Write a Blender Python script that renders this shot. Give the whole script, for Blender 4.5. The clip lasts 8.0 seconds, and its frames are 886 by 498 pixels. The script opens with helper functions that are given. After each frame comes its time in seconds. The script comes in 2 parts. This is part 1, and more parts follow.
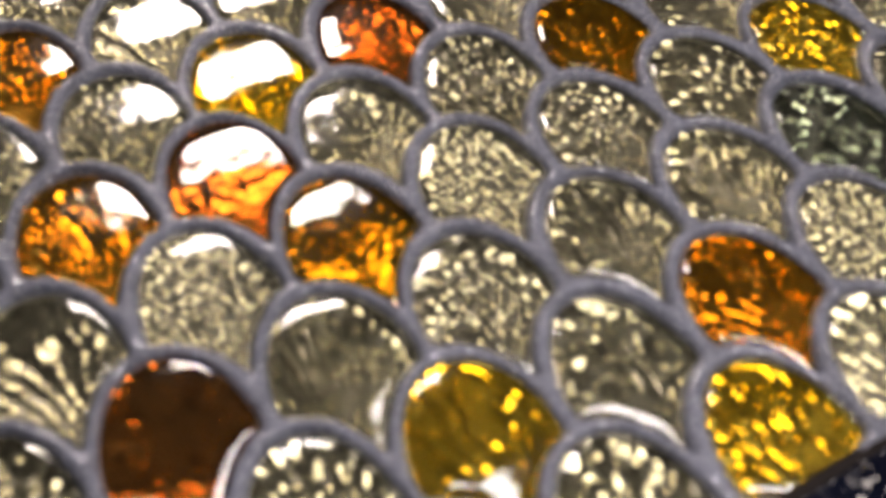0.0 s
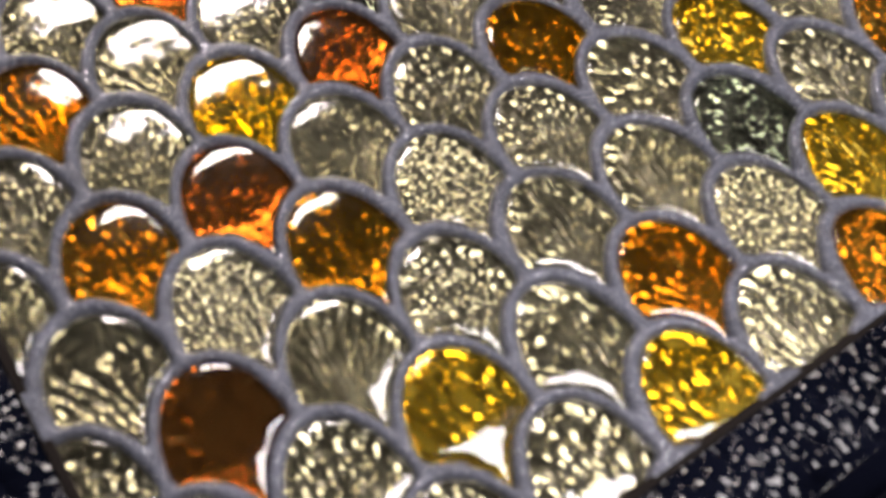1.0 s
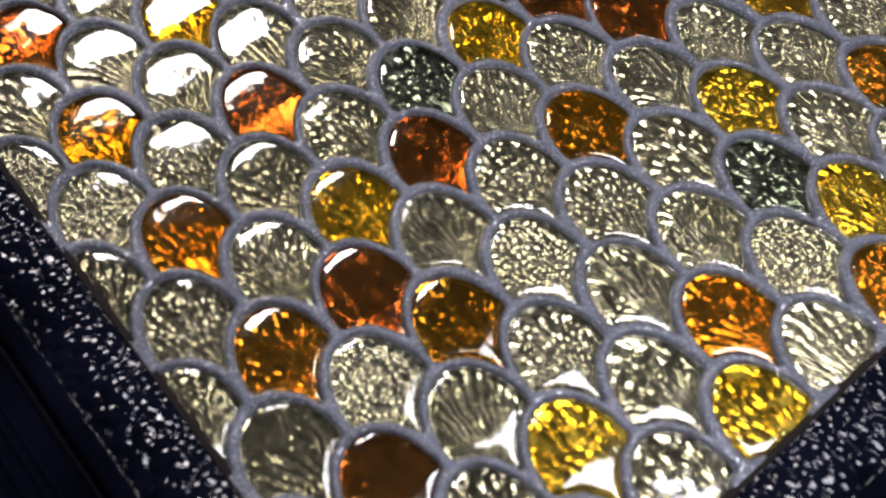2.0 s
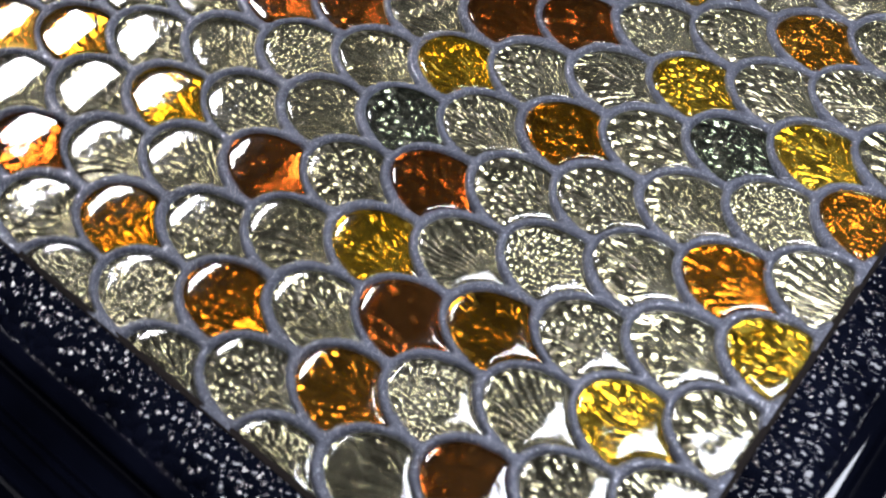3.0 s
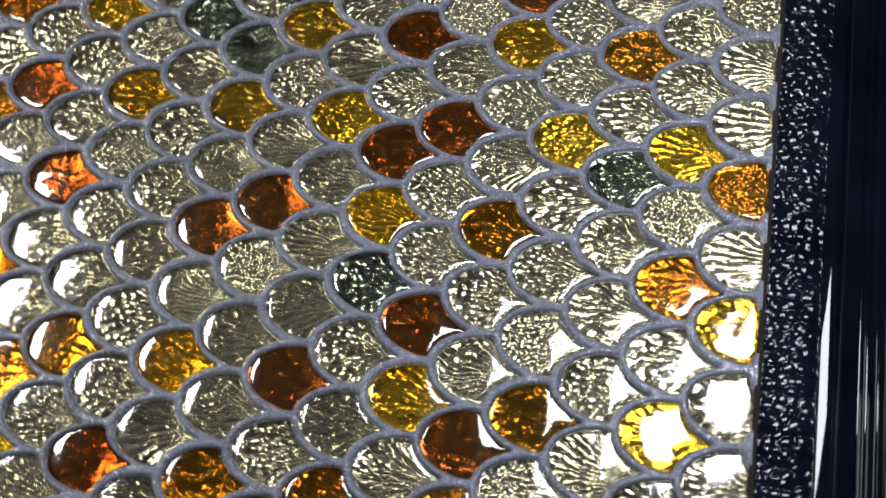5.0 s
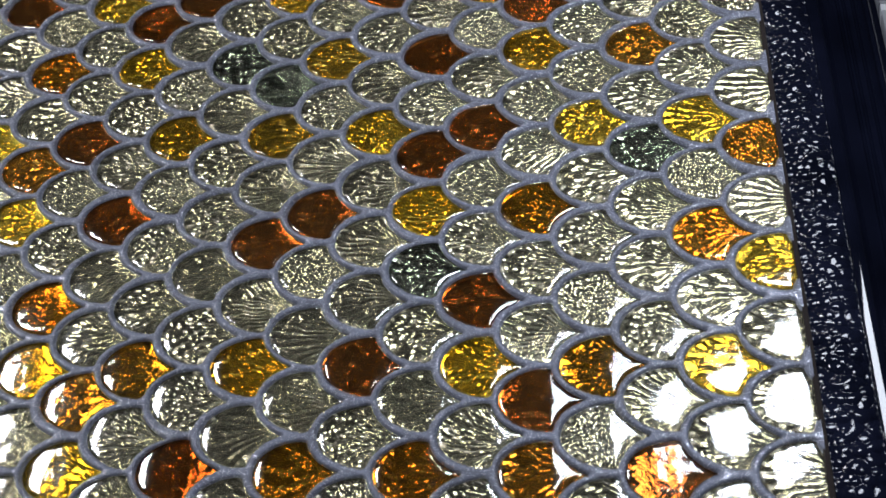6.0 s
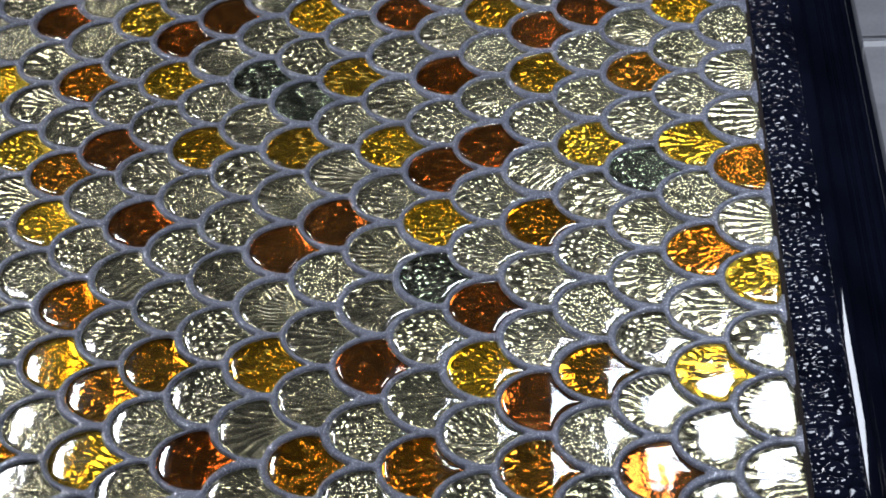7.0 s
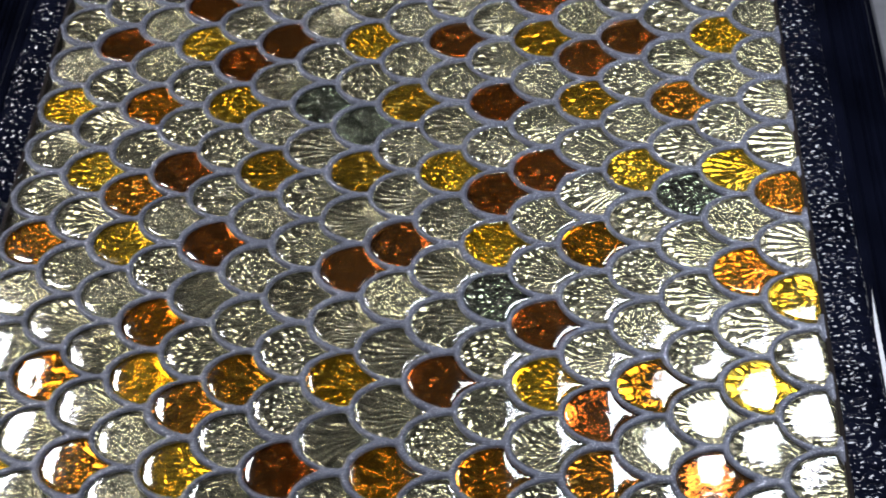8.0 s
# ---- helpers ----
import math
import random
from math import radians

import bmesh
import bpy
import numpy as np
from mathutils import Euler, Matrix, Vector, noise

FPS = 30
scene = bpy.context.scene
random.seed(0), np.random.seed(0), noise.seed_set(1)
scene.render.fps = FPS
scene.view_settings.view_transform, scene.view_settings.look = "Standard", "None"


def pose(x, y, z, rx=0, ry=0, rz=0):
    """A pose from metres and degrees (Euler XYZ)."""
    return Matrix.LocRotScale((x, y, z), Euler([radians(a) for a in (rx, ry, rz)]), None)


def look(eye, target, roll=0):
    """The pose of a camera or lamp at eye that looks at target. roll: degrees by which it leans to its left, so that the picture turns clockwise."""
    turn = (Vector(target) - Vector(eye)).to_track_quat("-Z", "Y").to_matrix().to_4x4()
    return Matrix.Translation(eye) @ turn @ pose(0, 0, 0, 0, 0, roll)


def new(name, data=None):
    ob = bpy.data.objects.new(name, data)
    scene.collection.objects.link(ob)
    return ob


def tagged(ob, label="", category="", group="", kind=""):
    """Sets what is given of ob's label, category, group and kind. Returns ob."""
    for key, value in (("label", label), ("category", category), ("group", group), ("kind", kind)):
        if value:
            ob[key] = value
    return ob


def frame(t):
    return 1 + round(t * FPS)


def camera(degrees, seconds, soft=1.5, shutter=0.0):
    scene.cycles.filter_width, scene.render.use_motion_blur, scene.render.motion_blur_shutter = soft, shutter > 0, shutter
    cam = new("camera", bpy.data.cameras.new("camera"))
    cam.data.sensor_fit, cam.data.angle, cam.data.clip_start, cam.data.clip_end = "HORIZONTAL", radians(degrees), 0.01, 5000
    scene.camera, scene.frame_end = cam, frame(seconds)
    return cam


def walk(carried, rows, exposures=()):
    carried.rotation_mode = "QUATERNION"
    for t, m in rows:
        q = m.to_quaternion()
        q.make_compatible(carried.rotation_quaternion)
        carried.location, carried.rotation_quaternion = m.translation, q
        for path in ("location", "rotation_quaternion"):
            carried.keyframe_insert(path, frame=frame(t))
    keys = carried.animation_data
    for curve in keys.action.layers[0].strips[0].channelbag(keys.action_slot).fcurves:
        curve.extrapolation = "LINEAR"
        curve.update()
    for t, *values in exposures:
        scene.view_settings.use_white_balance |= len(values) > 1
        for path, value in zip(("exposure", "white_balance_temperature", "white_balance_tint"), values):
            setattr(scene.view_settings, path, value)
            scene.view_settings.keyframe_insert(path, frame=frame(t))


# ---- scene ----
# A framed fish-scale glass mosaic lying on a grey tiled floor. R is half a scale's width.
R = 0.01
TOP = 0.022                     # height of the mosaic's face over the floor
cam = camera(49.3, 8.0, soft=1.5, shutter=0.45)
cam.data.dof.use_dof, cam.data.dof.focus_distance, cam.data.dof.aperture_fstop = True, 0.29, 22.0
ROWS = [
    (0.0, 9.2990, -4.9959, 9.9894, 36.54, -1.59, 60.20),
    (0.5, 8.9911, -5.2384, 11.4443, 33.20, 0.23, 58.77),
    (1.0, 8.9989, -5.3575, 12.9933, 29.62, -2.13, 55.70),
    (1.5, 8.4401, -6.8599, 15.1994, 31.00, -1.01, 52.08),
    (1.7, 8.0371, -6.9776, 15.8794, 29.30, -0.73, 51.26),
    (2.8, 7.3474, -7.7515, 18.7620, 27.18, 2.49, 42.33),
    (3.0, 6.7399, -8.7131, 18.7767, 27.96, 1.33, 38.56),
    (3.5, 6.3726, -7.9111, 19.6178, 26.50, 3.90, 30.74),
    (4.0, 5.5867, -6.3361, 21.8186, 20.99, 6.59, 21.07),
    (4.5, 5.0182, -5.9279, 23.3978, 19.90, 5.73, 17.37),
    (5.0, 3.5095, -6.7204, 24.8829, 20.88, 6.27, 10.06),
    (5.2, 3.3784, -8.6825, 24.7485, 24.05, 8.57, 7.62),
    (6.3, 1.0643, -11.9044, 25.1119, 28.40, 6.67, 1.93),
    (6.5, 1.2681, -12.1922, 25.6873, 28.66, 6.97, 2.33),
    (7.0, 0.8668, -12.8106, 26.3632, 29.48, 5.50, 3.08),
    (7.5, -0.4641, -13.0984, 27.5180, 29.44, 3.66, 1.91),
    (8.0, -1.6946, -12.7463, 29.0418, 28.24, 4.30, 2.47),
]
walk(cam, [(t, pose(R * x, R * y, TOP + R * z, rx, ry, rz)) for t, x, y, z, rx, ry, rz in ROWS],
     exposures=[(0.0, -0.55, 7500, 22), (1.5, -0.5, 6950, 20), (3.0, -0.45, 6200, 16), (4.5, -0.4, 6250, 14), (5.0, -0.28, 6350, 14), (6.5, -0.45, 5950, 13), (8.0, -0.4, 6150, 14)])

# ---- light: a dim room, two near lamps over the panel, an added unseen fill further off ----
world = bpy.data.worlds.new("room_air")
world.use_nodes = True
world.node_tree.nodes["Background"].inputs[0].default_value = (0.75, 0.85, 1.0, 1)
world.node_tree.nodes["Background"].inputs[1].default_value = 0.02
scene.world = world
scene.view_settings.exposure = 0.0


def lamp(name, place, target, width, height, watts, colour):
    data = bpy.data.lights.new(name, "AREA")
    data.shape, data.size, data.size_y = "RECTANGLE", width, height
    data.energy, data.color = watts, colour
    ob = new(name, data)
    ob.matrix_world = look(place, target)
    return ob


lamp("lamp_panel", (12.6 * R, 5.7 * R, TOP + 24 * R), (2 * R, 2 * R, TOP), 0.075, 0.15, 1.6, (0.91, 0.955, 1.0))
lamp("lamp_panel", (-51 * R, 9.5 * R, TOP + 43 * R), (-10 * R, 2 * R, TOP), 0.18, 0.14, 6.4, (1.0, 0.99, 0.97))
# added fill with no known source, brightens the far end of the mosaic
lamp("lamp_panel", (-8 * R, 98 * R, TOP + 44 * R), (-6 * R, 6 * R, TOP), 0.16, 0.10, 3.2, (1.0, 0.985, 0.95))


# ---- node helpers ----
def material(name):
    m = bpy.data.materials.new(name)
    m.use_nodes = True
    return m, m.node_tree, m.node_tree.nodes["Principled BSDF"]


def node(nt, kind, inputs=None, operation="", data_type="", noise_dimensions="", voronoi_dimensions="", feature=""):
    n = nt.nodes.new(kind)
    if operation:
        n.operation = operation
    if data_type:
        n.data_type = data_type
    if noise_dimensions:
        n.noise_dimensions = noise_dimensions
    if voronoi_dimensions:
        n.voronoi_dimensions = voronoi_dimensions
    if feature:
        n.feature = feature
    for k, v in (inputs or {}).items():
        if isinstance(v, bpy.types.NodeSocket):
            nt.links.new(v, n.inputs[k])
        else:
            n.inputs[k].default_value = v
    return n


def calc(nt, op, *args):
    return node(nt, "ShaderNodeMath", {i: v for i, v in enumerate(args)}, operation=op).outputs[0]


def ramp(nt, fac, *stops):
    n = node(nt, "ShaderNodeValToRGB", {0: fac})
    e = n.color_ramp.elements
    while len(e) < len(stops):
        e.new(0.5)
    for el, (at, c) in zip(e, stops):
        el.position, el.color = at, (*c, 1) if len(c) == 3 else c
    return n.outputs[0]


def mix(nt, fac, a, b):
    n = node(nt, "ShaderNodeMix", data_type="RGBA")
    for sock, v in ((n.inputs[0], fac), (n.inputs[6], a), (n.inputs[7], b)):
        if isinstance(v, bpy.types.NodeSocket):
            nt.links.new(v, sock)
        else:
            sock.default_value = v if not isinstance(v, tuple) or len(v) == 4 else (*v, 1)
    return n.outputs[2]


# ---- materials ----
def embossed_foil(name, colour, rough, deep, pebbly=0.3, sparse=0.0, bright=0.975):
    """A bright metal foil, embossed with strokes that fan out from the scale's point.
    pebbly: the share of scales with pebbles in place of strokes; sparse: the share of the foil left flat; bright: bare metal, the rest is matt size."""
    m, nt, bsdf = material(name)
    at = node(nt, "ShaderNodeTexCoord").outputs["Object"]
    rnd = node(nt, "ShaderNodeObjectInfo").outputs["Random"]
    p = node(nt, "ShaderNodeVectorMath", {0: at, 3: 1 / R}, operation="SCALE").outputs[0]
    seed = calc(nt, "MULTIPLY", rnd, 91.0)
    r1, r2, r3, r4 = (calc(nt, "FRACT", calc(nt, "MULTIPLY", rnd, k)) for k in (7.9, 17.3, 53.7, 29.1))
    sep = node(nt, "ShaderNodeSeparateXYZ", {0: p})
    dx = calc(nt, "SUBTRACT", calc(nt, "ADD", 0.95, calc(nt, "MULTIPLY", r2, 0.5)), sep.outputs[0])
    dy = calc(nt, "ADD", sep.outputs[1], calc(nt, "SUBTRACT", calc(nt, "MULTIPLY", r3, 0.6), 0.3))
    rad = calc(nt, "SQRT", calc(nt, "ADD", calc(nt, "MULTIPLY", dx, dx), calc(nt, "MULTIPLY", dy, dy)))
    wob = node(nt, "ShaderNodeTexNoise", {"Vector": p, "W": seed, "Scale": 1.6, "Detail": 1.0}, noise_dimensions="4D").outputs[0]
    turned = calc(nt, "ADD", calc(nt, "ARCTAN2", dy, dx), calc(nt, "MULTIPLY", calc(nt, "SUBTRACT", wob, 0.5), calc(nt, "MULTIPLY", r4, 0.35)))
    close = node(nt, "ShaderNodeMapRange", {0: r3, 3: 7.5, 4: 12.0}).outputs[0]

    # short strokes: long cells in the fan, each a small lens of its own height
    fan = node(nt, "ShaderNodeCombineXYZ", {0: calc(nt, "MULTIPLY", turned, close), 1: calc(nt, "MULTIPLY", rad, node(nt, "ShaderNodeMapRange", {0: r1, 3: 2.0, 4: 4.4}).outputs[0]), 2: seed}).outputs[0]
    cell = node(nt, "ShaderNodeTexVoronoi", {"Vector": fan, "Scale": 1.0}, feature="F1")
    lens = calc(nt, "SUBTRACT", 1.0, calc(nt, "POWER", cell.outputs["Distance"], 2.0))
    own = node(nt, "ShaderNodeSeparateColor", {0: cell.outputs["Color"]})
    off = node(nt, "ShaderNodeSeparateXYZ", {0: node(nt, "ShaderNodeVectorMath", {0: fan, 1: cell.outputs["Position"]}, operation="SUBTRACT").outputs[0]})
    lean = calc(nt, "ADD", *(calc(nt, "MULTIPLY", off.outputs[k], calc(nt, "MULTIPLY", calc(nt, "SUBTRACT", own.outputs[k + 1], 0.5), 0.75)) for k in (0, 1)))
    strokes = calc(nt, "MULTIPLY", calc(nt, "ADD", lens, lean), calc(nt, "ADD", 1.0, calc(nt, "MULTIPLY", own.outputs[0], 0.7)))

    # long ridges that bend and break
    broad = node(nt, "ShaderNodeTexNoise", {"Vector": fan, "Scale": 0.45, "Detail": 1.5, "Roughness": 0.45}).outputs[0]
    wave = calc(nt, "ADD", calc(nt, "MULTIPLY", turned, calc(nt, "MULTIPLY", close, 2.5)), calc(nt, "MULTIPLY", broad, 2.0))
    ridges = calc(nt, "MULTIPLY", 0.34, calc(nt, "ABSOLUTE", calc(nt, "SINE", wave)))
    ridges = calc(nt, "ADD", ridges, calc(nt, "MULTIPLY", calc(nt, "ADD", lens, lean), 0.3))

    # round pebbles
    stone_ = node(nt, "ShaderNodeTexVoronoi", {"Vector": p, "W": seed, "Scale": 7.5}, voronoi_dimensions="4D", feature="F1")
    round_ = calc(nt, "SUBTRACT", 1.0, calc(nt, "POWER", stone_.outputs["Distance"], 2.0))

    # the fan grows shallower where it closes up towards the point
    fanned = node(nt, "ShaderNodeMix", {0: calc(nt, "GREATER_THAN", r4, 0.5), 2: strokes, 3: ridges}).outputs[0]
    fanned = calc(nt, "MULTIPLY", fanned, node(nt, "ShaderNodeMapRange", {0: rad, 1: 0.1, 2: 1.3, 3: 0.15, 4: 1.15}).outputs[0])
    pick = node(nt, "ShaderNodeMapRange", {0: r1, 1: pebbly - 0.05, 2: pebbly + 0.05}).outputs[0]
    relief = node(nt, "ShaderNodeMix", {0: pick, 2: round_, 3: fanned}).outputs[0]
    hinge = calc(nt, "MULTIPLY", calc(nt, "GREATER_THAN", r2, 0.55), calc(nt, "ADD", 0.2, calc(nt, "MULTIPLY", r4, 0.28)))
    shell = node(nt, "ShaderNodeMapRange", {0: rad, 1: hinge, 2: calc(nt, "ADD", hinge, 0.06), 3: 0.0, 4: 1.0}).outputs[0]
    relief = node(nt, "ShaderNodeMix", {0: shell, 2: 0.85, 3: relief}).outputs[0]
    if sparse:
        patch = node(nt, "ShaderNodeTexNoise", {"Vector": p, "W": seed, "Scale": 0.9}, noise_dimensions="4D").outputs[0]
        here = calc(nt, "ADD", own.outputs[1], calc(nt, "MULTIPLY", calc(nt, "SUBTRACT", patch, 0.5), 1.6))
        there = node(nt, "ShaderNodeMapRange", {0: here, 1: sparse - 0.04, 2: sparse + 0.06, 3: 0.05, 4: 1.0}).outputs[0]
        relief = calc(nt, "MULTIPLY", relief, there)
    swell = node(nt, "ShaderNodeTexNoise", {"Vector": p, "W": seed, "Scale": 2.6, "Detail": 2.0}, noise_dimensions="4D").outputs[0]
    grain = node(nt, "ShaderNodeTexNoise", {"Vector": fan, "Scale": 3.2, "Detail": 1.0}).outputs[0]
    loose = calc(nt, "ADD", calc(nt, "MULTIPLY", swell, 0.7), calc(nt, "MULTIPLY", grain, 0.16))
    if sparse:
        loose = calc(nt, "MULTIPLY", loose, calc(nt, "ADD", 0.3, calc(nt, "MULTIPLY", there, 0.7)))
    high = calc(nt, "ADD", relief, loose)
    bump = node(nt, "ShaderNodeBump", {"Strength": 1.0, "Distance": deep * R, "Height": high})
    nt.links.new(bump.outputs[0], bsdf.inputs["Normal"])
    # foil colour differs from cell to cell, darker where the swell is low
    foil_tone = calc(nt, "ADD", calc(nt, "MULTIPLY", own.outputs[2], 0.6), calc(nt, "MULTIPLY", swell, 0.5))
    nt.links.new(ramp(nt, foil_tone, (0.1, tuple(v * 0.5 for v in colour)), (0.75, colour)), bsdf.inputs["Base Color"])
    bsdf.inputs["Metallic"].default_value = bright
    bsdf.inputs["Roughness"].default_value = rough
    return m


def clear_glass(name, tint):
    """Smooth cast glass, a little wavy on top; tint: what is left of white light on its way down and up again."""
    m, nt, bsdf = material(name)
    at = node(nt, "ShaderNodeTexCoord").outputs["Object"]
    rnd = node(nt, "ShaderNodeObjectInfo").outputs["Random"]
    p = node(nt, "ShaderNodeVectorMath", {0: at, 3: 1 / R}, operation="SCALE").outputs[0]
    seed = calc(nt, "MULTIPLY", rnd, 67.0)
    cloud = node(nt, "ShaderNodeTexNoise", {"Vector": p, "W": seed, "Scale": 0.8, "Detail": 2.0}, noise_dimensions="4D").outputs[0]
    f = calc(nt, "ADD", calc(nt, "MULTIPLY", rnd, 0.6), calc(nt, "MULTIPLY", cloud, 0.4))
    nt.links.new(ramp(nt, f, (0.15, tuple(v ** 1.18 for v in tint)), (0.85, tuple(v ** 0.9 for v in tint))), bsdf.inputs["Base Color"])
    bsdf.inputs["Transmission Weight"].default_value = 1.0
    bsdf.inputs["Roughness"].default_value = 0.09
    bsdf.inputs["IOR"].default_value = 1.5
    wavy = node(nt, "ShaderNodeTexNoise", {"Vector": p, "W": seed, "Scale": 1.7, "Detail": 1.5}, noise_dimensions="4D").outputs[0]
    swell = node(nt, "ShaderNodeBump", {"Strength": 1.0, "Distance": 0.03 * R, "Height": wavy})
    nt.links.new(swell.outputs[0], bsdf.inputs["Normal"])
    return m


def cut_edge(name, colour):
    """The rough side of a scale, mottled round one colour."""
    m, nt, bsdf = material(name)
    at = node(nt, "ShaderNodeTexCoord").outputs["Object"]
    f = node(nt, "ShaderNodeTexNoise", {"Vector": at, "Scale": 500.0, "Detail": 3.0}).outputs[0]
    nt.links.new(ramp(nt, f, (0.3, tuple(v * 0.6 for v in colour)), (0.7, tuple(v * 1.4 for v in colour))), bsdf.inputs["Base Color"])
    bsdf.inputs["Roughness"].default_value = 0.5
    return m


# scale sides near black all the way round
EDGE = cut_edge("dark_cut_edge", (0.006, 0.0055, 0.005))
SILVER = (0.58, 0.55, 0.47)
GLASS = {                                           # glass, foil
    "c": (clear_glass("clear_glass", (0.80, 0.775, 0.55)), embossed_foil("silver_foil", SILVER, 0.125, 0.050, 0.10)),
    "g": (clear_glass("smoky_glass", (0.36, 0.43, 0.34)), embossed_foil("smoky_foil", SILVER, 0.09, 0.070, 0.12, 0.25, 0.99)),
    "Y": (clear_glass("yellow_glass", (0.86, 0.48, 0.010)), embossed_foil("yellow_backed_foil", SILVER, 0.13, 0.050, 0.12, 0.28, 0.955)),
    "A": (clear_glass("honey_glass", (0.62, 0.32, 0.008)), embossed_foil("honey_backed_foil", SILVER, 0.13, 0.058, 0.12, 0.5, 0.955)),
    "D": (clear_glass("amber_glass", (0.54, 0.215, 0.007)), embossed_foil("speckled_foil", SILVER, 0.08, 0.064, 0.35, 0.54, 0.965)),
    "O": (clear_glass("orange_glass", (0.62, 0.21, 0.008)), embossed_foil("orange_backed_foil", SILVER, 0.10, 0.056, 0.1, 0.34, 0.955)),
    "B": (clear_glass("brown_glass", (0.31, 0.070, 0.007)), embossed_foil("brown_backed_foil", SILVER, 0.08, 0.066, 0.4, 0.84, 0.95)),
}


def grout_material():
    m, nt, bsdf = material("glitter_grout")
    at = node(nt, "ShaderNodeTexCoord").outputs["Object"]
    cells = node(nt, "ShaderNodeTexVoronoi", {"Vector": at, "Scale": 6500.0}, feature="F1")
    sep = node(nt, "ShaderNodeSeparateColor", {0: cells.outputs["Color"]})
    fleck = calc(nt, "GREATER_THAN", sep.outputs[0], 0.95)
    blot = node(nt, "ShaderNodeTexNoise", {"Vector": at, "Scale": 260.0, "Detail": 4.0}).outputs[0]
    big = node(nt, "ShaderNodeTexNoise", {"Vector": at, "Scale": 28.0, "Detail": 3.0}).outputs[0]
    base = ramp(nt, calc(nt, "ADD", calc(nt, "MULTIPLY", blot, 0.6), calc(nt, "MULTIPLY", big, 0.4)), (0.35, (0.044, 0.048, 0.066)), (0.65, (0.087, 0.095, 0.128)))
    nt.links.new(mix(nt, fleck, base, (0.6, 0.62, 0.68)), bsdf.inputs["Base Color"])
    nt.links.new(calc(nt, "MULTIPLY", fleck, 0.8), bsdf.inputs["Metallic"])
    nt.links.new(node(nt, "ShaderNodeMapRange", {0: fleck, 3: 0.62, 4: 0.3}).outputs[0], bsdf.inputs["Roughness"])
    high = calc(nt, "ADD", calc(nt, "MULTIPLY", blot, 0.6), calc(nt, "MULTIPLY", sep.outputs[1], 0.5))
    bump = node(nt, "ShaderNodeBump", {"Strength": 0.8, "Distance": 0.00025, "Height": high})
    nt.links.new(bump.outputs[0], bsdf.inputs["Normal"])
    return m


def lacquer(name, rough, bumpy, dents=0.0):
    m, nt, bsdf = material(name)
    at = node(nt, "ShaderNodeTexCoord").outputs["Object"]
    fine = node(nt, "ShaderNodeTexNoise", {"Vector": at, "Scale": 900.0, "Detail": 3.0}).outputs[0]
    wide = node(nt, "ShaderNodeTexNoise", {"Vector": at, "Scale": 45.0, "Detail": 4.0}).outputs[0]
    k = 1.8 if dents else 1.3
    nt.links.new(ramp(nt, wide, (0.3, (0.0007 * k, 0.0009 * k, 0.002 * k)), (0.7, (0.0018 * k, 0.0022 * k, 0.005 * k))), bsdf.inputs["Base Color"])
    nt.links.new(node(nt, "ShaderNodeMapRange", {0: wide, 1: 0.3, 2: 0.7, 3: rough * 0.7, 4: rough * 1.4}).outputs[0], bsdf.inputs["Roughness"])
    bump = node(nt, "ShaderNodeBump", {"Strength": bumpy, "Distance": 0.0002, "Height": fine})
    if dents:
        across = node(nt, "ShaderNodeMapping", {"Vector": at, "Scale": (370.0, 280.0, 280.0)})
        dent = node(nt, "ShaderNodeTexVoronoi", {"Vector": across.outputs[0], "Scale": 1.0, "Smoothness": 0.15}, feature="SMOOTH_F1").outputs["Distance"]
        bump = node(nt, "ShaderNodeBump", {"Strength": 1.0, "Distance": dents, "Height": calc(nt, "MULTIPLY", calc(nt, "MULTIPLY", dent, dent), -1.0), "Normal": bump.outputs[0]})
    bsdf.inputs["Specular IOR Level"].default_value = 0.24 if dents else 0.32
    nt.links.new(bump.outputs[0], bsdf.inputs["Normal"])
    return m


def stone(name, low, high, rough):
    m, nt, bsdf = material(name)
    at = node(nt, "ShaderNodeTexCoord").outputs["Object"]
    rnd = node(nt, "ShaderNodeObjectInfo").outputs["Random"]
    long = node(nt, "ShaderNodeMapping", {"Vector": at, "Scale": (6.0, 60.0, 10.0)})
    veins = node(nt, "ShaderNodeTexNoise", {"Vector": long.outputs[0], "W": calc(nt, "MULTIPLY", rnd, 40.0), "Scale": 2.0, "Detail": 6.0}, noise_dimensions="4D").outputs[0]
    grain = node(nt, "ShaderNodeTexNoise", {"Vector": at, "Scale": 700.0, "Detail": 2.0}).outputs[0]
    f = calc(nt, "ADD", calc(nt, "MULTIPLY", veins, 0.75), calc(nt, "MULTIPLY", grain, 0.25))
    nt.links.new(ramp(nt, f, (0.3, low), (0.7, high)), bsdf.inputs["Base Color"])
    bsdf.inputs["Roughness"].default_value = rough
    bump = node(nt, "ShaderNodeBump", {"Strength": 0.3, "Distance": 0.0006, "Height": f})
    nt.links.new(bump.outputs[0], bsdf.inputs["Normal"])
    return m


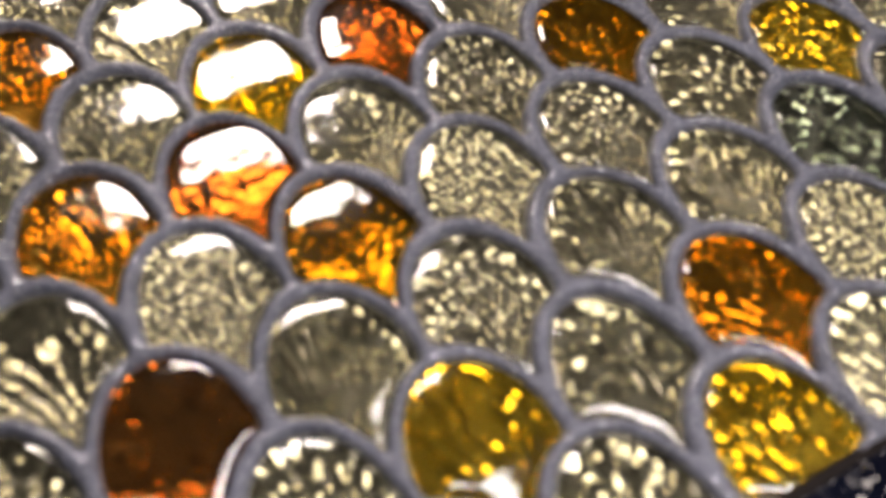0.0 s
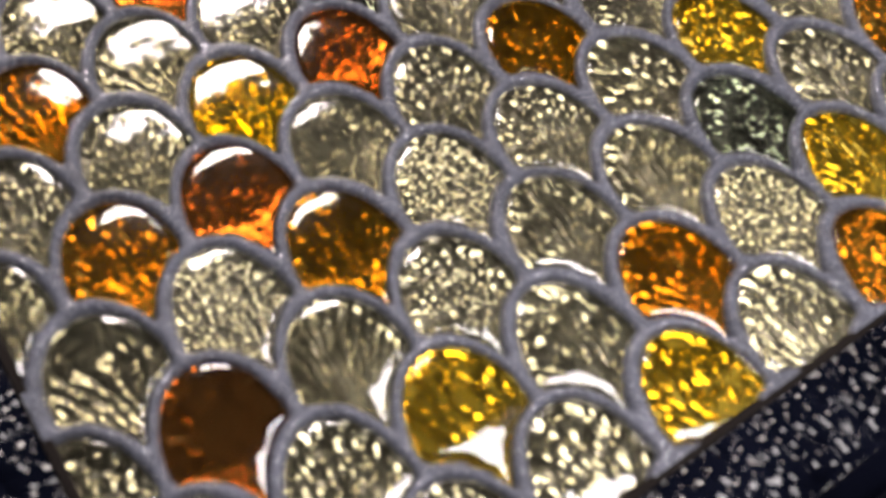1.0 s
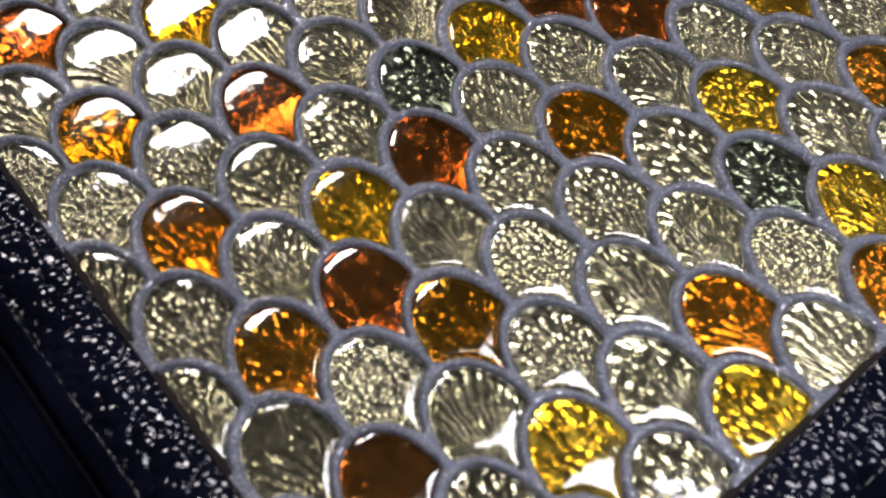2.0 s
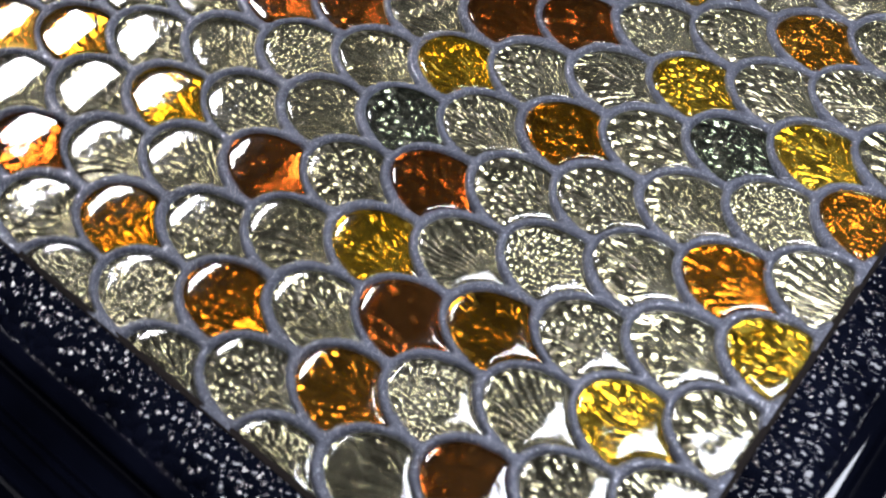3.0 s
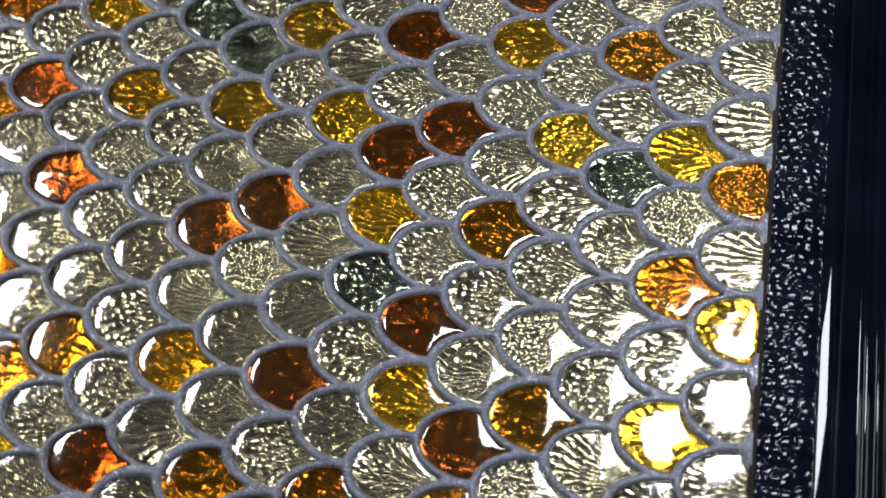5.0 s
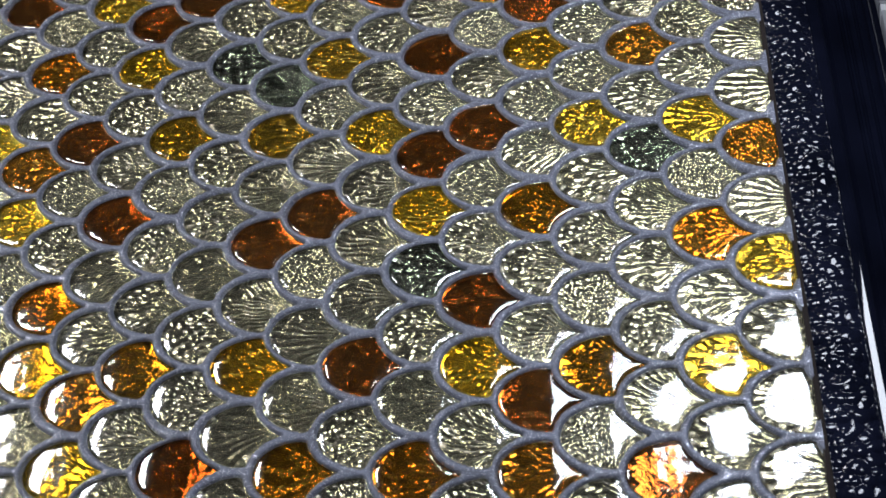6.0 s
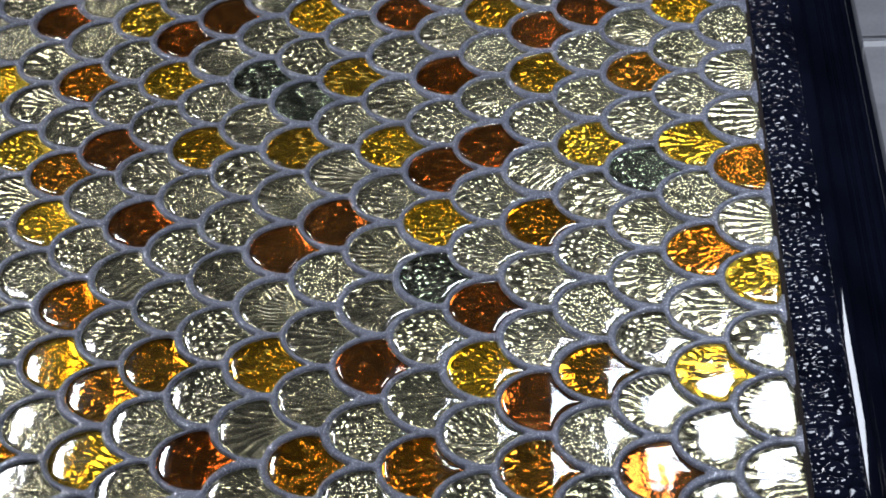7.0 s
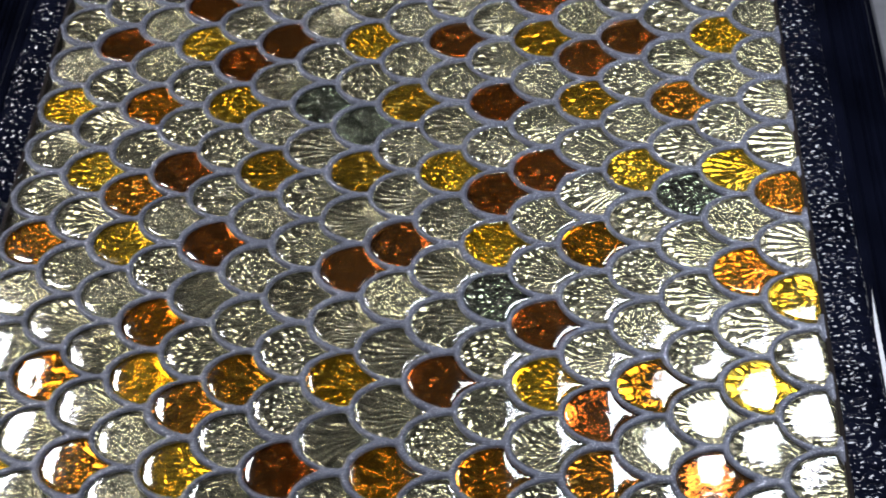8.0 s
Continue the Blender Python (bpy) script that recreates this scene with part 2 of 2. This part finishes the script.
GROUT = grout_material()
STRIP = lacquer("hammered_black_lacquer", 0.06, 0.02, 0.0013)
GLOSS = lacquer("smooth_black_lacquer", 0.035, 0.03)
BOARD = stone("dark_fibreboard", (0.05, 0.04, 0.03), (0.09, 0.07, 0.05), 0.8)
DULL = stone("dull_brown_black", (0.004, 0.003, 0.0025), (0.011, 0.008, 0.007), 0.85)
TILE = stone("grey_floor_stone", (0.095, 0.095, 0.102), (0.15, 0.15, 0.16), 0.5)
DULL.node_tree.nodes["Principled BSDF"].inputs["Specular IOR Level"].default_value = 0.12
JOINT = stone("pale_floor_joint", (0.26, 0.26, 0.265), (0.34, 0.34, 0.34), 0.85)
PAINT = stone("dark_wall_paint", (0.05, 0.05, 0.055), (0.07, 0.07, 0.075), 0.8)


# ---- mesh helpers ----
def part(name, mesh, mat, parent, label=""):
    ob = new(name, mesh)
    if mat is not None:
        mesh.materials.append(mat)
    ob.parent = parent
    if label:
        ob["label"] = label
    return ob


def mesh_of(name, verts, faces, smooth=True):
    me = bpy.data.meshes.new(name)
    me.from_pydata([tuple(v) for v in verts], [], [tuple(f) for f in faces])
    me.update()
    if smooth:
        me.shade_smooth()
    return me


def box(name, lo, hi, bevel=0.0):
    bm = bmesh.new()
    bmesh.ops.create_cube(bm, size=1.0)
    for v in bm.verts:
        v.co = [(lo[i] + hi[i]) / 2 + v.co[i] * (hi[i] - lo[i]) for i in range(3)]
    if bevel:
        bmesh.ops.bevel(bm, geom=bm.edges[:], offset=bevel, segments=2, affect="EDGES")
    me = bpy.data.meshes.new(name)
    bm.to_mesh(me)
    bm.free()
    return me


def value_noise(x, y, seed):
    """Smooth random values, about 0 to 1, on arrays."""
    xi, yi = np.floor(x), np.floor(y)
    fx, fy = x - xi, y - yi
    fx, fy = fx * fx * (3 - 2 * fx), fy * fy * (3 - 2 * fy)

    def corner(i, j):
        h = np.sin(i * 127.1 + j * 311.7 + seed * 74.7) * 43758.5453
        return h - np.floor(h)
    return ((corner(xi, yi) * (1 - fx) + corner(xi + 1, yi) * fx) * (1 - fy)
            + (corner(xi, yi + 1) * (1 - fx) + corner(xi + 1, yi + 1) * fx) * fy)


# ---- structure: floor, walls, ceiling ----
ROOM, HIGH, PIECE, GAP = 1.35, 2.3, 0.30, 0.003
floor = tagged(new("floor", box("floor", (-ROOM, -ROOM, -0.06), (ROOM, ROOM, -0.0015))), "grey stone floor tiles with pale joints", "floor", kind="structure")
floor.data.materials.append(JOINT)
for name, lo, hi in (("wall_north", (-ROOM, ROOM, -0.06), (ROOM, ROOM + 0.1, HIGH)), ("wall_south", (-ROOM, -ROOM - 0.1, -0.06), (ROOM, -ROOM, HIGH)),
                     ("wall_east", (ROOM, -ROOM - 0.1, -0.06), (ROOM + 0.1, ROOM + 0.1, HIGH)), ("wall_west", (-ROOM - 0.1, -ROOM - 0.1, -0.06), (-ROOM, ROOM + 0.1, HIGH)),
                     ("ceiling", (-ROOM - 0.1, -ROOM - 0.1, HIGH), (ROOM + 0.1, ROOM + 0.1, HIGH + 0.1))):
    ob = tagged(new(name, box(name, lo, hi)), "plain dark grey painted " + name.split("_")[0], name.split("_")[0], kind="structure")
    ob.data.materials.append(PAINT)

# ---- the framed mosaic ----
XL, XR, YB, YT = -20.45, 7.70, -6.98, 21.0          # the opening of the frame, in R
PITCH = 1.653                                       # from column to column; rows are 1 apart, every other one filled
LONG, SHIFT, GROUT_HALF = 1.53, 0.25, 0.105         # half ellipse of each arch, where its ends stand, half a joint
panel = tagged(new("framed_mosaic"), "fish-scale glass mosaic, clear, yellow and amber, in black frame", "mosaic panel")
panel.location = (0, 0, TOP)

COLOURS = {
    "B": "-10,12 -8,14 -7,11 -6,12 -2,12 -8,6 -7,3 -3,3 -4,2 -2,-2 -5,-5 0,14 2,12 1,11 -1,9 0,6 -1,5 0,0 3,-5 1,-3",
    "Y": "-8,12 -4,12 -11,9 -7,9 -10,6 -2,6 -9,3 -7,-5 -11,-5 4,12 2,6 4,6 -1,3 0,-2 5,1 4,-2",
    "O": "-9,9 -9,5 -11,3 -8,0 -10,-2 -7,-3 -9,-5 3,9 5,5 4,2 1,-5 -1,-5",
    "A": "-3,9 -6,6 -4,6 -8,-2 -4,-2 0,12 1,9",
    "D": "-6,-2 -3,-5 2,-2 1,3",
    "g": "-1,1 3,5 -5,9 -4,8",
}
COLOUR_AT = {tuple(int(v) for v in s.split(",")): c for c, line in COLOURS.items() for s in line.split()}


def arch_line(off, angles):
    """Points on the joint's half ellipse round a scale, moved outward by off."""
    x, y = SHIFT - LONG * np.cos(angles), np.sin(angles)
    nx, ny = -np.cos(angles) / LONG, np.sin(angles)
    size = np.hypot(nx, ny)
    return np.c_[x + off * nx / size, y + off * ny / size]


def scale_outline(rng, count=44):
    """The rim of one scale, in R: an arch towards -x, two hollow sides, a sharp point towards +x."""
    g = GROUT_HALF
    half = arch_line(-g, np.linspace(0, math.pi / 2, 30))
    hollow = arch_line(g, np.linspace(0, math.pi / 2, 60)) * (1, -1) + (PITCH, 1.0)
    side = hollow[(hollow[:, 1] < half[-1, 1]) & (hollow[:, 1] > 0.0)]
    side = np.vstack([side, [(side[-1, 0] + side[-1, 1] * 0.9, 0.0)]])
    upper = np.vstack([half, side])
    pts = np.vstack([upper, upper[-2:0:-1] * (1, -1)])
    tip = pts[:, 0].argmax()
    soft = (np.roll(pts, 1, 0) + 2 * pts + np.roll(pts, -1, 0)) / 4
    soft[tip] = pts[tip] * 0.9 + soft[tip] * 0.1
    pts = soft[::-1]
    tip = pts[:, 0].argmax()
    pts = np.roll(pts, -tip, 0)
    ends = np.vstack([pts, pts[:1]])
    run = np.r_[0, np.cumsum(np.linalg.norm(np.diff(ends, axis=0), axis=1))]
    at = np.linspace(0, run[-1], count + 1)[:-1]
    pts = np.c_[np.interp(at, run, ends[:, 0]), np.interp(at, run, ends[:, 1])]
    a = np.arctan2(pts[:, 1], pts[:, 0])
    k = 1 + sum(rng.uniform(-0.018, 0.018) * np.cos(n * a + rng.uniform(0, 6.28)) for n in (1, 2, 3))
    return pts * k[:, None]


RINGS = ((1.0, -0.30), (1.0, -0.04), (0.988, 0.01), (0.972, 0.036), (0.945, 0.050), (0.89, 0.058), (0.78, 0.064), (0.66, 0.068), (0.5, 0.071), (0.25, 0.073))
FOIL_DEPTH = 0.19


def scale_mesh(rim, centre=(0.0, 0.0)):
    """A pillow of glass over the rim: a rounded edge, a face that falls off towards the point and the arch, a flat underside."""
    n, c = len(rim), np.array(centre)
    verts = []
    for s, z in RINGS + ((0.0, 0.0735),):
        for x, y in (rim if s else rim[:1]):
            at = 1 - (1 - s) * 0.5 if 0.85 < s < 1 and x > 0.2 else s
            px, py = c[0] + (x - c[0]) * at, c[1] + (y - c[1]) * at
            fall = 0.19 * max(0.0, px - 0.25) ** 1.25 + 0.075 * max(0.0, (-px - 0.1) / 1.08) ** 4 if z > -0.2 else 0.0
            verts.append((px * R, py * R, (z - fall) * R))
    faces = [(k * n + i, k * n + (i + 1) % n, (k + 1) * n + (i + 1) % n, (k + 1) * n + i) for k in range(len(RINGS) - 1) for i in range(n)]
    top = (len(RINGS) - 1) * n
    faces += [(top + i, top + (i + 1) % n, len(verts) - 1) for i in range(n)]
    faces.append(tuple(range(n))[::-1])
    return mesh_of("glass_scale", verts, faces)


def foil_mesh(rim, centre=(0.0, 0.0)):
    """The foil under the glass, with the cut edge standing up round it."""
    n, c = len(rim), np.array(centre)
    verts = []
    for s, z in ((0.985, -0.09), (0.985, -FOIL_DEPTH + 0.02), (0.97, -FOIL_DEPTH), (0.5, -FOIL_DEPTH), (0.0, -FOIL_DEPTH)):
        for x, y in (rim if s else rim[:1]):
            verts.append(((c[0] + (x - c[0]) * s) * R, (c[1] + (y - c[1]) * s) * R, z * R))
    faces = [(k * n + i, k * n + (i + 1) % n, (k + 1) * n + (i + 1) % n, (k + 1) * n + i) for k in range(3) for i in range(n)]
    faces += [(3 * n + i, 3 * n + (i + 1) % n, len(verts) - 1) for i in range(n)]
    me = mesh_of("foil", verts, faces)
    me.set_sharp_from_angle(angle=radians(40))
    for poly in me.polygons:
        poly.material_index = 1 if poly.index < n else 0
    return me


def scale_pair(kind, rim, centre=(0.0, 0.0)):
    """The meshes of one scale: its glass and the foil under it."""
    glass, foil = scale_mesh(rim, centre), foil_mesh(rim, centre)
    glass.materials.append(GLASS[kind][0])
    foil.materials.append(GLASS[kind][1])
    foil.materials.append(EDGE)
    return glass, foil


def clip(poly, axis, limit, sign):
    """The part of a polygon on one side of a line."""
    out = []
    for p, q in zip(poly, np.roll(poly, -1, 0)):
        a, b = sign * (p[axis] - limit), sign * (q[axis] - limit)
        if a <= 0:
            out.append(p)
        if a * b < 0:
            out.append(p + (q - p) * (a / (a - b)))
    return np.array(out)


rng = random.Random(7)
rims = [scale_outline(rng) for _ in range(7)]
shared, placed = {}, []
for i in range(-13, 7):
    for k in range(-8, 23):
        if (i + k) % 2:
            continue
        x, y = i * PITCH - 1.0 + rng.uniform(-0.03, 0.03), k + rng.uniform(-0.03, 0.03)
        turn = rng.uniform(-2.5, 2.5)
        v = rng.randrange(len(rims))
        kind = COLOUR_AT.get((i, k))
        if kind is None:
            unseen = k > 14 and rng.random() < 0.25
            kind = rng.choice("YOBA") if unseen else "c"
        ca, sa = math.cos(radians(turn)), math.sin(radians(turn))
        rim = rims[v] @ np.array([[ca, sa], [-sa, ca]])
        wide = rim + (x, y)
        cut = wide
        for axis, limit, sign in ((0, XR + 0.04, 1), (0, XL - 0.04, -1), (1, YT + 0.04, 1), (1, YB - 0.04, -1)):
            if len(cut):
                cut = clip(cut, axis, limit, sign)
        if len(cut) < 4 or np.ptp(cut[:, 0]) < 0.15 or np.ptp(cut[:, 1]) < 0.15:
            continue
        placed.append((x, y, turn, v, kind, wide, cut, len(cut) != len(wide) or not np.allclose(cut, wide)))

# the grout: one relief with a rounded bead along every joint
STEP = 0.05
gx, gy = np.arange(XL - 0.1, XR + 0.1, STEP), np.arange(YB - 0.1, YT + 0.1, STEP)
GX, GY = np.meshgrid(gx, gy)
away = np.full(GX.shape, 9.0)
for x, y, turn, v, kind, wide, cut, is_cut in placed:
    i0, i1 = np.searchsorted(gx, (x - 1.9, x + 1.9))
    j0, j1 = np.searchsorted(gy, (y - 1.7, y + 1.7))
    if i0 >= i1 or j0 >= j1:
        continue
    sx, sy = GX[j0:j1, i0:i1], GY[j0:j1, i0:i1]
    q = np.roll(wide, -1, 0)
    ring = np.vstack([wide, (wide + q) / 2])
    d = np.sqrt(((sx[..., None] - ring[:, 0]) ** 2 + (sy[..., None] - ring[:, 1]) ** 2).min(-1))
    inside = np.zeros(sx.shape, bool)
    for (ax, ay), (bx, by) in zip(wide, q):
        if ay != by:
            inside ^= ((ay > sy) != (by > sy)) & (sx < (bx - ax) * (sy - ay) / (by - ay) + ax)
    away[j0:j1, i0:i1] = np.minimum(away[j0:j1, i0:i1], np.where(inside, -d, d))
bead = np.sqrt(1 - (1 - np.clip(away / 0.125, 0, 1)) ** 2)
GZ = np.where(away > 0, -0.06 + 0.125 * bead, np.maximum(-0.06 + away * 8, -0.6))
GZ += 0.02 * (value_noise(GX * 5, GY * 5, 3) - 0.5) + 0.03 * (value_noise(GX * 1.3, GY * 1.3, 5) - 0.5)
rows, cols = GX.shape
keep = away > -0.16
index = np.arange(rows * cols).reshape(rows, cols)
quad = keep[:-1, :-1] | keep[1:, :-1] | keep[:-1, 1:] | keep[1:, 1:]
faces = np.stack([index[:-1, :-1][quad], index[:-1, 1:][quad], index[1:, 1:][quad], index[1:, :-1][quad]], 1)
used = np.unique(faces)
back = np.zeros(rows * cols, int)
back[used] = np.arange(len(used))
verts = np.c_[GX.ravel(), GY.ravel(), GZ.ravel()][used] * R
part("grout", mesh_of("grout", verts, back[faces]), GROUT, panel, "raised grey grout full of fine silver glitter")
part("backing_board", box("backing_board", ((XL - 0.3) * R, (YB - 0.3) * R, -0.9 * R), ((XR + 0.3) * R, (YT + 0.3) * R, -0.32 * R)), BOARD, panel, "dark fibreboard backing")


# the frame: a hammered inner strip and a ridged glossy moulding on each side, mitred
LIP = 0.15                                          # dull rebate between the scales and the strip


def hammered_strip(length, seed):
    """Along +x from 0 to length, from the rebate outward towards -y, with mitred ends."""
    w, step = 1.5, 0.035
    u = np.linspace(LIP, w, int((w - LIP) / step) + 1)
    n = int(length / step)
    s = np.linspace(0, 1, n + 1)
    U, S = np.meshgrid(u, s)
    X = -U + S * (length + 2 * U)
    low = 0.6 * value_noise(X * 4.0, U * 2.2, seed) + 0.3 * value_noise(X * 9.0 + 9, U * 5.0, seed + 1)
    mid = (w + LIP) / 2
    crown = np.clip(1 - ((U - mid) / (w - mid)) ** 2, 0, 1)
    Z = 0.03 + 0.16 * crown + 0.09 * (low - 0.5) * np.clip(crown * 2, 0.15, 1)
    verts = np.c_[X.ravel(), -U.ravel(), Z.ravel()]
    c = len(u)
    ids = np.arange(len(verts)).reshape(n + 1, c)
    faces = [tuple(f) for f in np.stack([ids[:-1, :-1].ravel(), ids[:-1, 1:].ravel(), ids[1:, 1:].ravel(), ids[1:, :-1].ravel()], 1)[:, ::-1]]
    base = len(verts)
    skirt = np.vstack([verts[ids[:, 0]], verts[ids[:, -1]]])
    skirt[:, 2] = -0.6
    verts = np.vstack([verts, skirt])
    for i in range(n):
        faces.append((ids[i, 0], base + i, base + i + 1, ids[i + 1, 0])[::-1])
        faces.append((ids[i, -1], ids[i + 1, -1], base + n + 2 + i, base + n + 1 + i)[::-1])
    return mesh_of("inner_strip", verts * R, faces)


def rebate(length):
    """The low mitred ledge that the scales run up against."""
    prof = ((0.0, -0.6), (0.0, 0.035), (0.03, 0.05), (LIP - 0.02, 0.045), (LIP, 0.02), (LIP, -0.6))
    verts = [(x * R, -u * R, z * R) for u, z in prof for x in (-u, length + u)]
    return mesh_of("rebate", verts, [(2 * i, 2 * i + 1, 2 * i + 3, 2 * i + 2) for i in range(len(prof) - 1)], smooth=False)


def moulding_profile():
    """Distance from the opening and height, in R."""
    pts = [(1.5, -0.6), (1.5, 0.05), (1.52, 0.075), (1.55, 0.09), (1.64, 0.1), (1.80, 0.1), (1.83, 0.092), (1.88, 0.06)]
    pts += [(1.88 + 0.3 * s, 0.06 - 0.40 * s ** 0.6) for s in np.linspace(0.15, 1, 8)]
    for at, low in ((2.62, -0.42), (2.82, -0.45), (3.12, -0.5)):
        pts += [(at - 0.03, low - 0.06), (at - 0.008, low), (at + 0.01, low - 0.001), (at + 0.1, low - 0.075)]
    pts += [(3.4, -0.64)]
    pts += [(3.55 - 0.11 * math.cos(a), -0.6 + 0.14 * math.sin(a)) for a in np.linspace(0.1, 2.4, 16)]
    pts += [(3.72, -0.66), (3.95, -0.8), (4.2, -1.1), (4.42, -1.6), (4.56, -2.1), (4.56, -2.17), (4.5, -2.2), (1.5, -2.2)]
    return pts


def moulding(length):
    prof = moulding_profile()
    verts = [(x, -u, z) for u, z in prof for x in (-u, length + u)]
    n = len(prof)
    faces = [(2 * i, 2 * i + 1, 2 * ((i + 1) % n) + 1, 2 * ((i + 1) % n)) for i in range(n)]
    me = mesh_of("moulding", [(x * R, y * R, z * R) for x, y, z in verts], faces)
    me.set_sharp_from_angle(angle=radians(18))
    return me


for x, y, turn, length in ((XL, YB, 0, XR - XL), (XR, YB, 90, YT - YB), (XR, YT, 180, XR - XL), (XL, YT, 270, YT - YB)):
    for name, me, mat, label in (("rebate", rebate(length), DULL, "dull brown-black rebate"), ("inner_strip", hammered_strip(length, 11 + turn * 0.1), STRIP, "hammered black inner strip"), ("moulding", moulding(length), GLOSS, "glossy black ridged moulding")):
        ob = part(name, me, mat, panel, label)
        ob.matrix_local = pose(x * R, y * R, 0, 0, 0, turn)

# ---- pieces: floor tiles, then the scales ----
piece_mesh = box("floor_tile", (-PIECE / 2 + GAP / 2, -PIECE / 2 + GAP / 2, -0.012), (PIECE / 2 - GAP / 2, PIECE / 2 - GAP / 2, 0.0), 0.0012)
piece_mesh.materials.append(TILE)
for i in range(9):
    for j in range(9):
        ob = part("floor_tile", piece_mesh, None, floor)
        ob.location = (-ROOM + PIECE * (i + 0.5), -ROOM + PIECE * (j + 0.4), 0)

for x, y, turn, v, kind, wide, cut, is_cut in placed:
    if is_cut:
        glass, foil = scale_pair(kind, cut - (x, y), cut.mean(0) - (x, y))
        where = pose(x * R, y * R, 0)
    else:
        if (v, kind) not in shared:
            shared[v, kind] = scale_pair(kind, rims[v])
        glass, foil = shared[v, kind]
        where = pose(x * R, y * R, rng.uniform(-0.02, 0.02) * R, rng.uniform(-1.3, 1.3), rng.uniform(-1.3, 1.3), turn)
    ob = part("glass_scale", glass, None, panel)
    ob.matrix_local = where
    ob.visible_shadow = False
    part("foil", foil, None, ob)
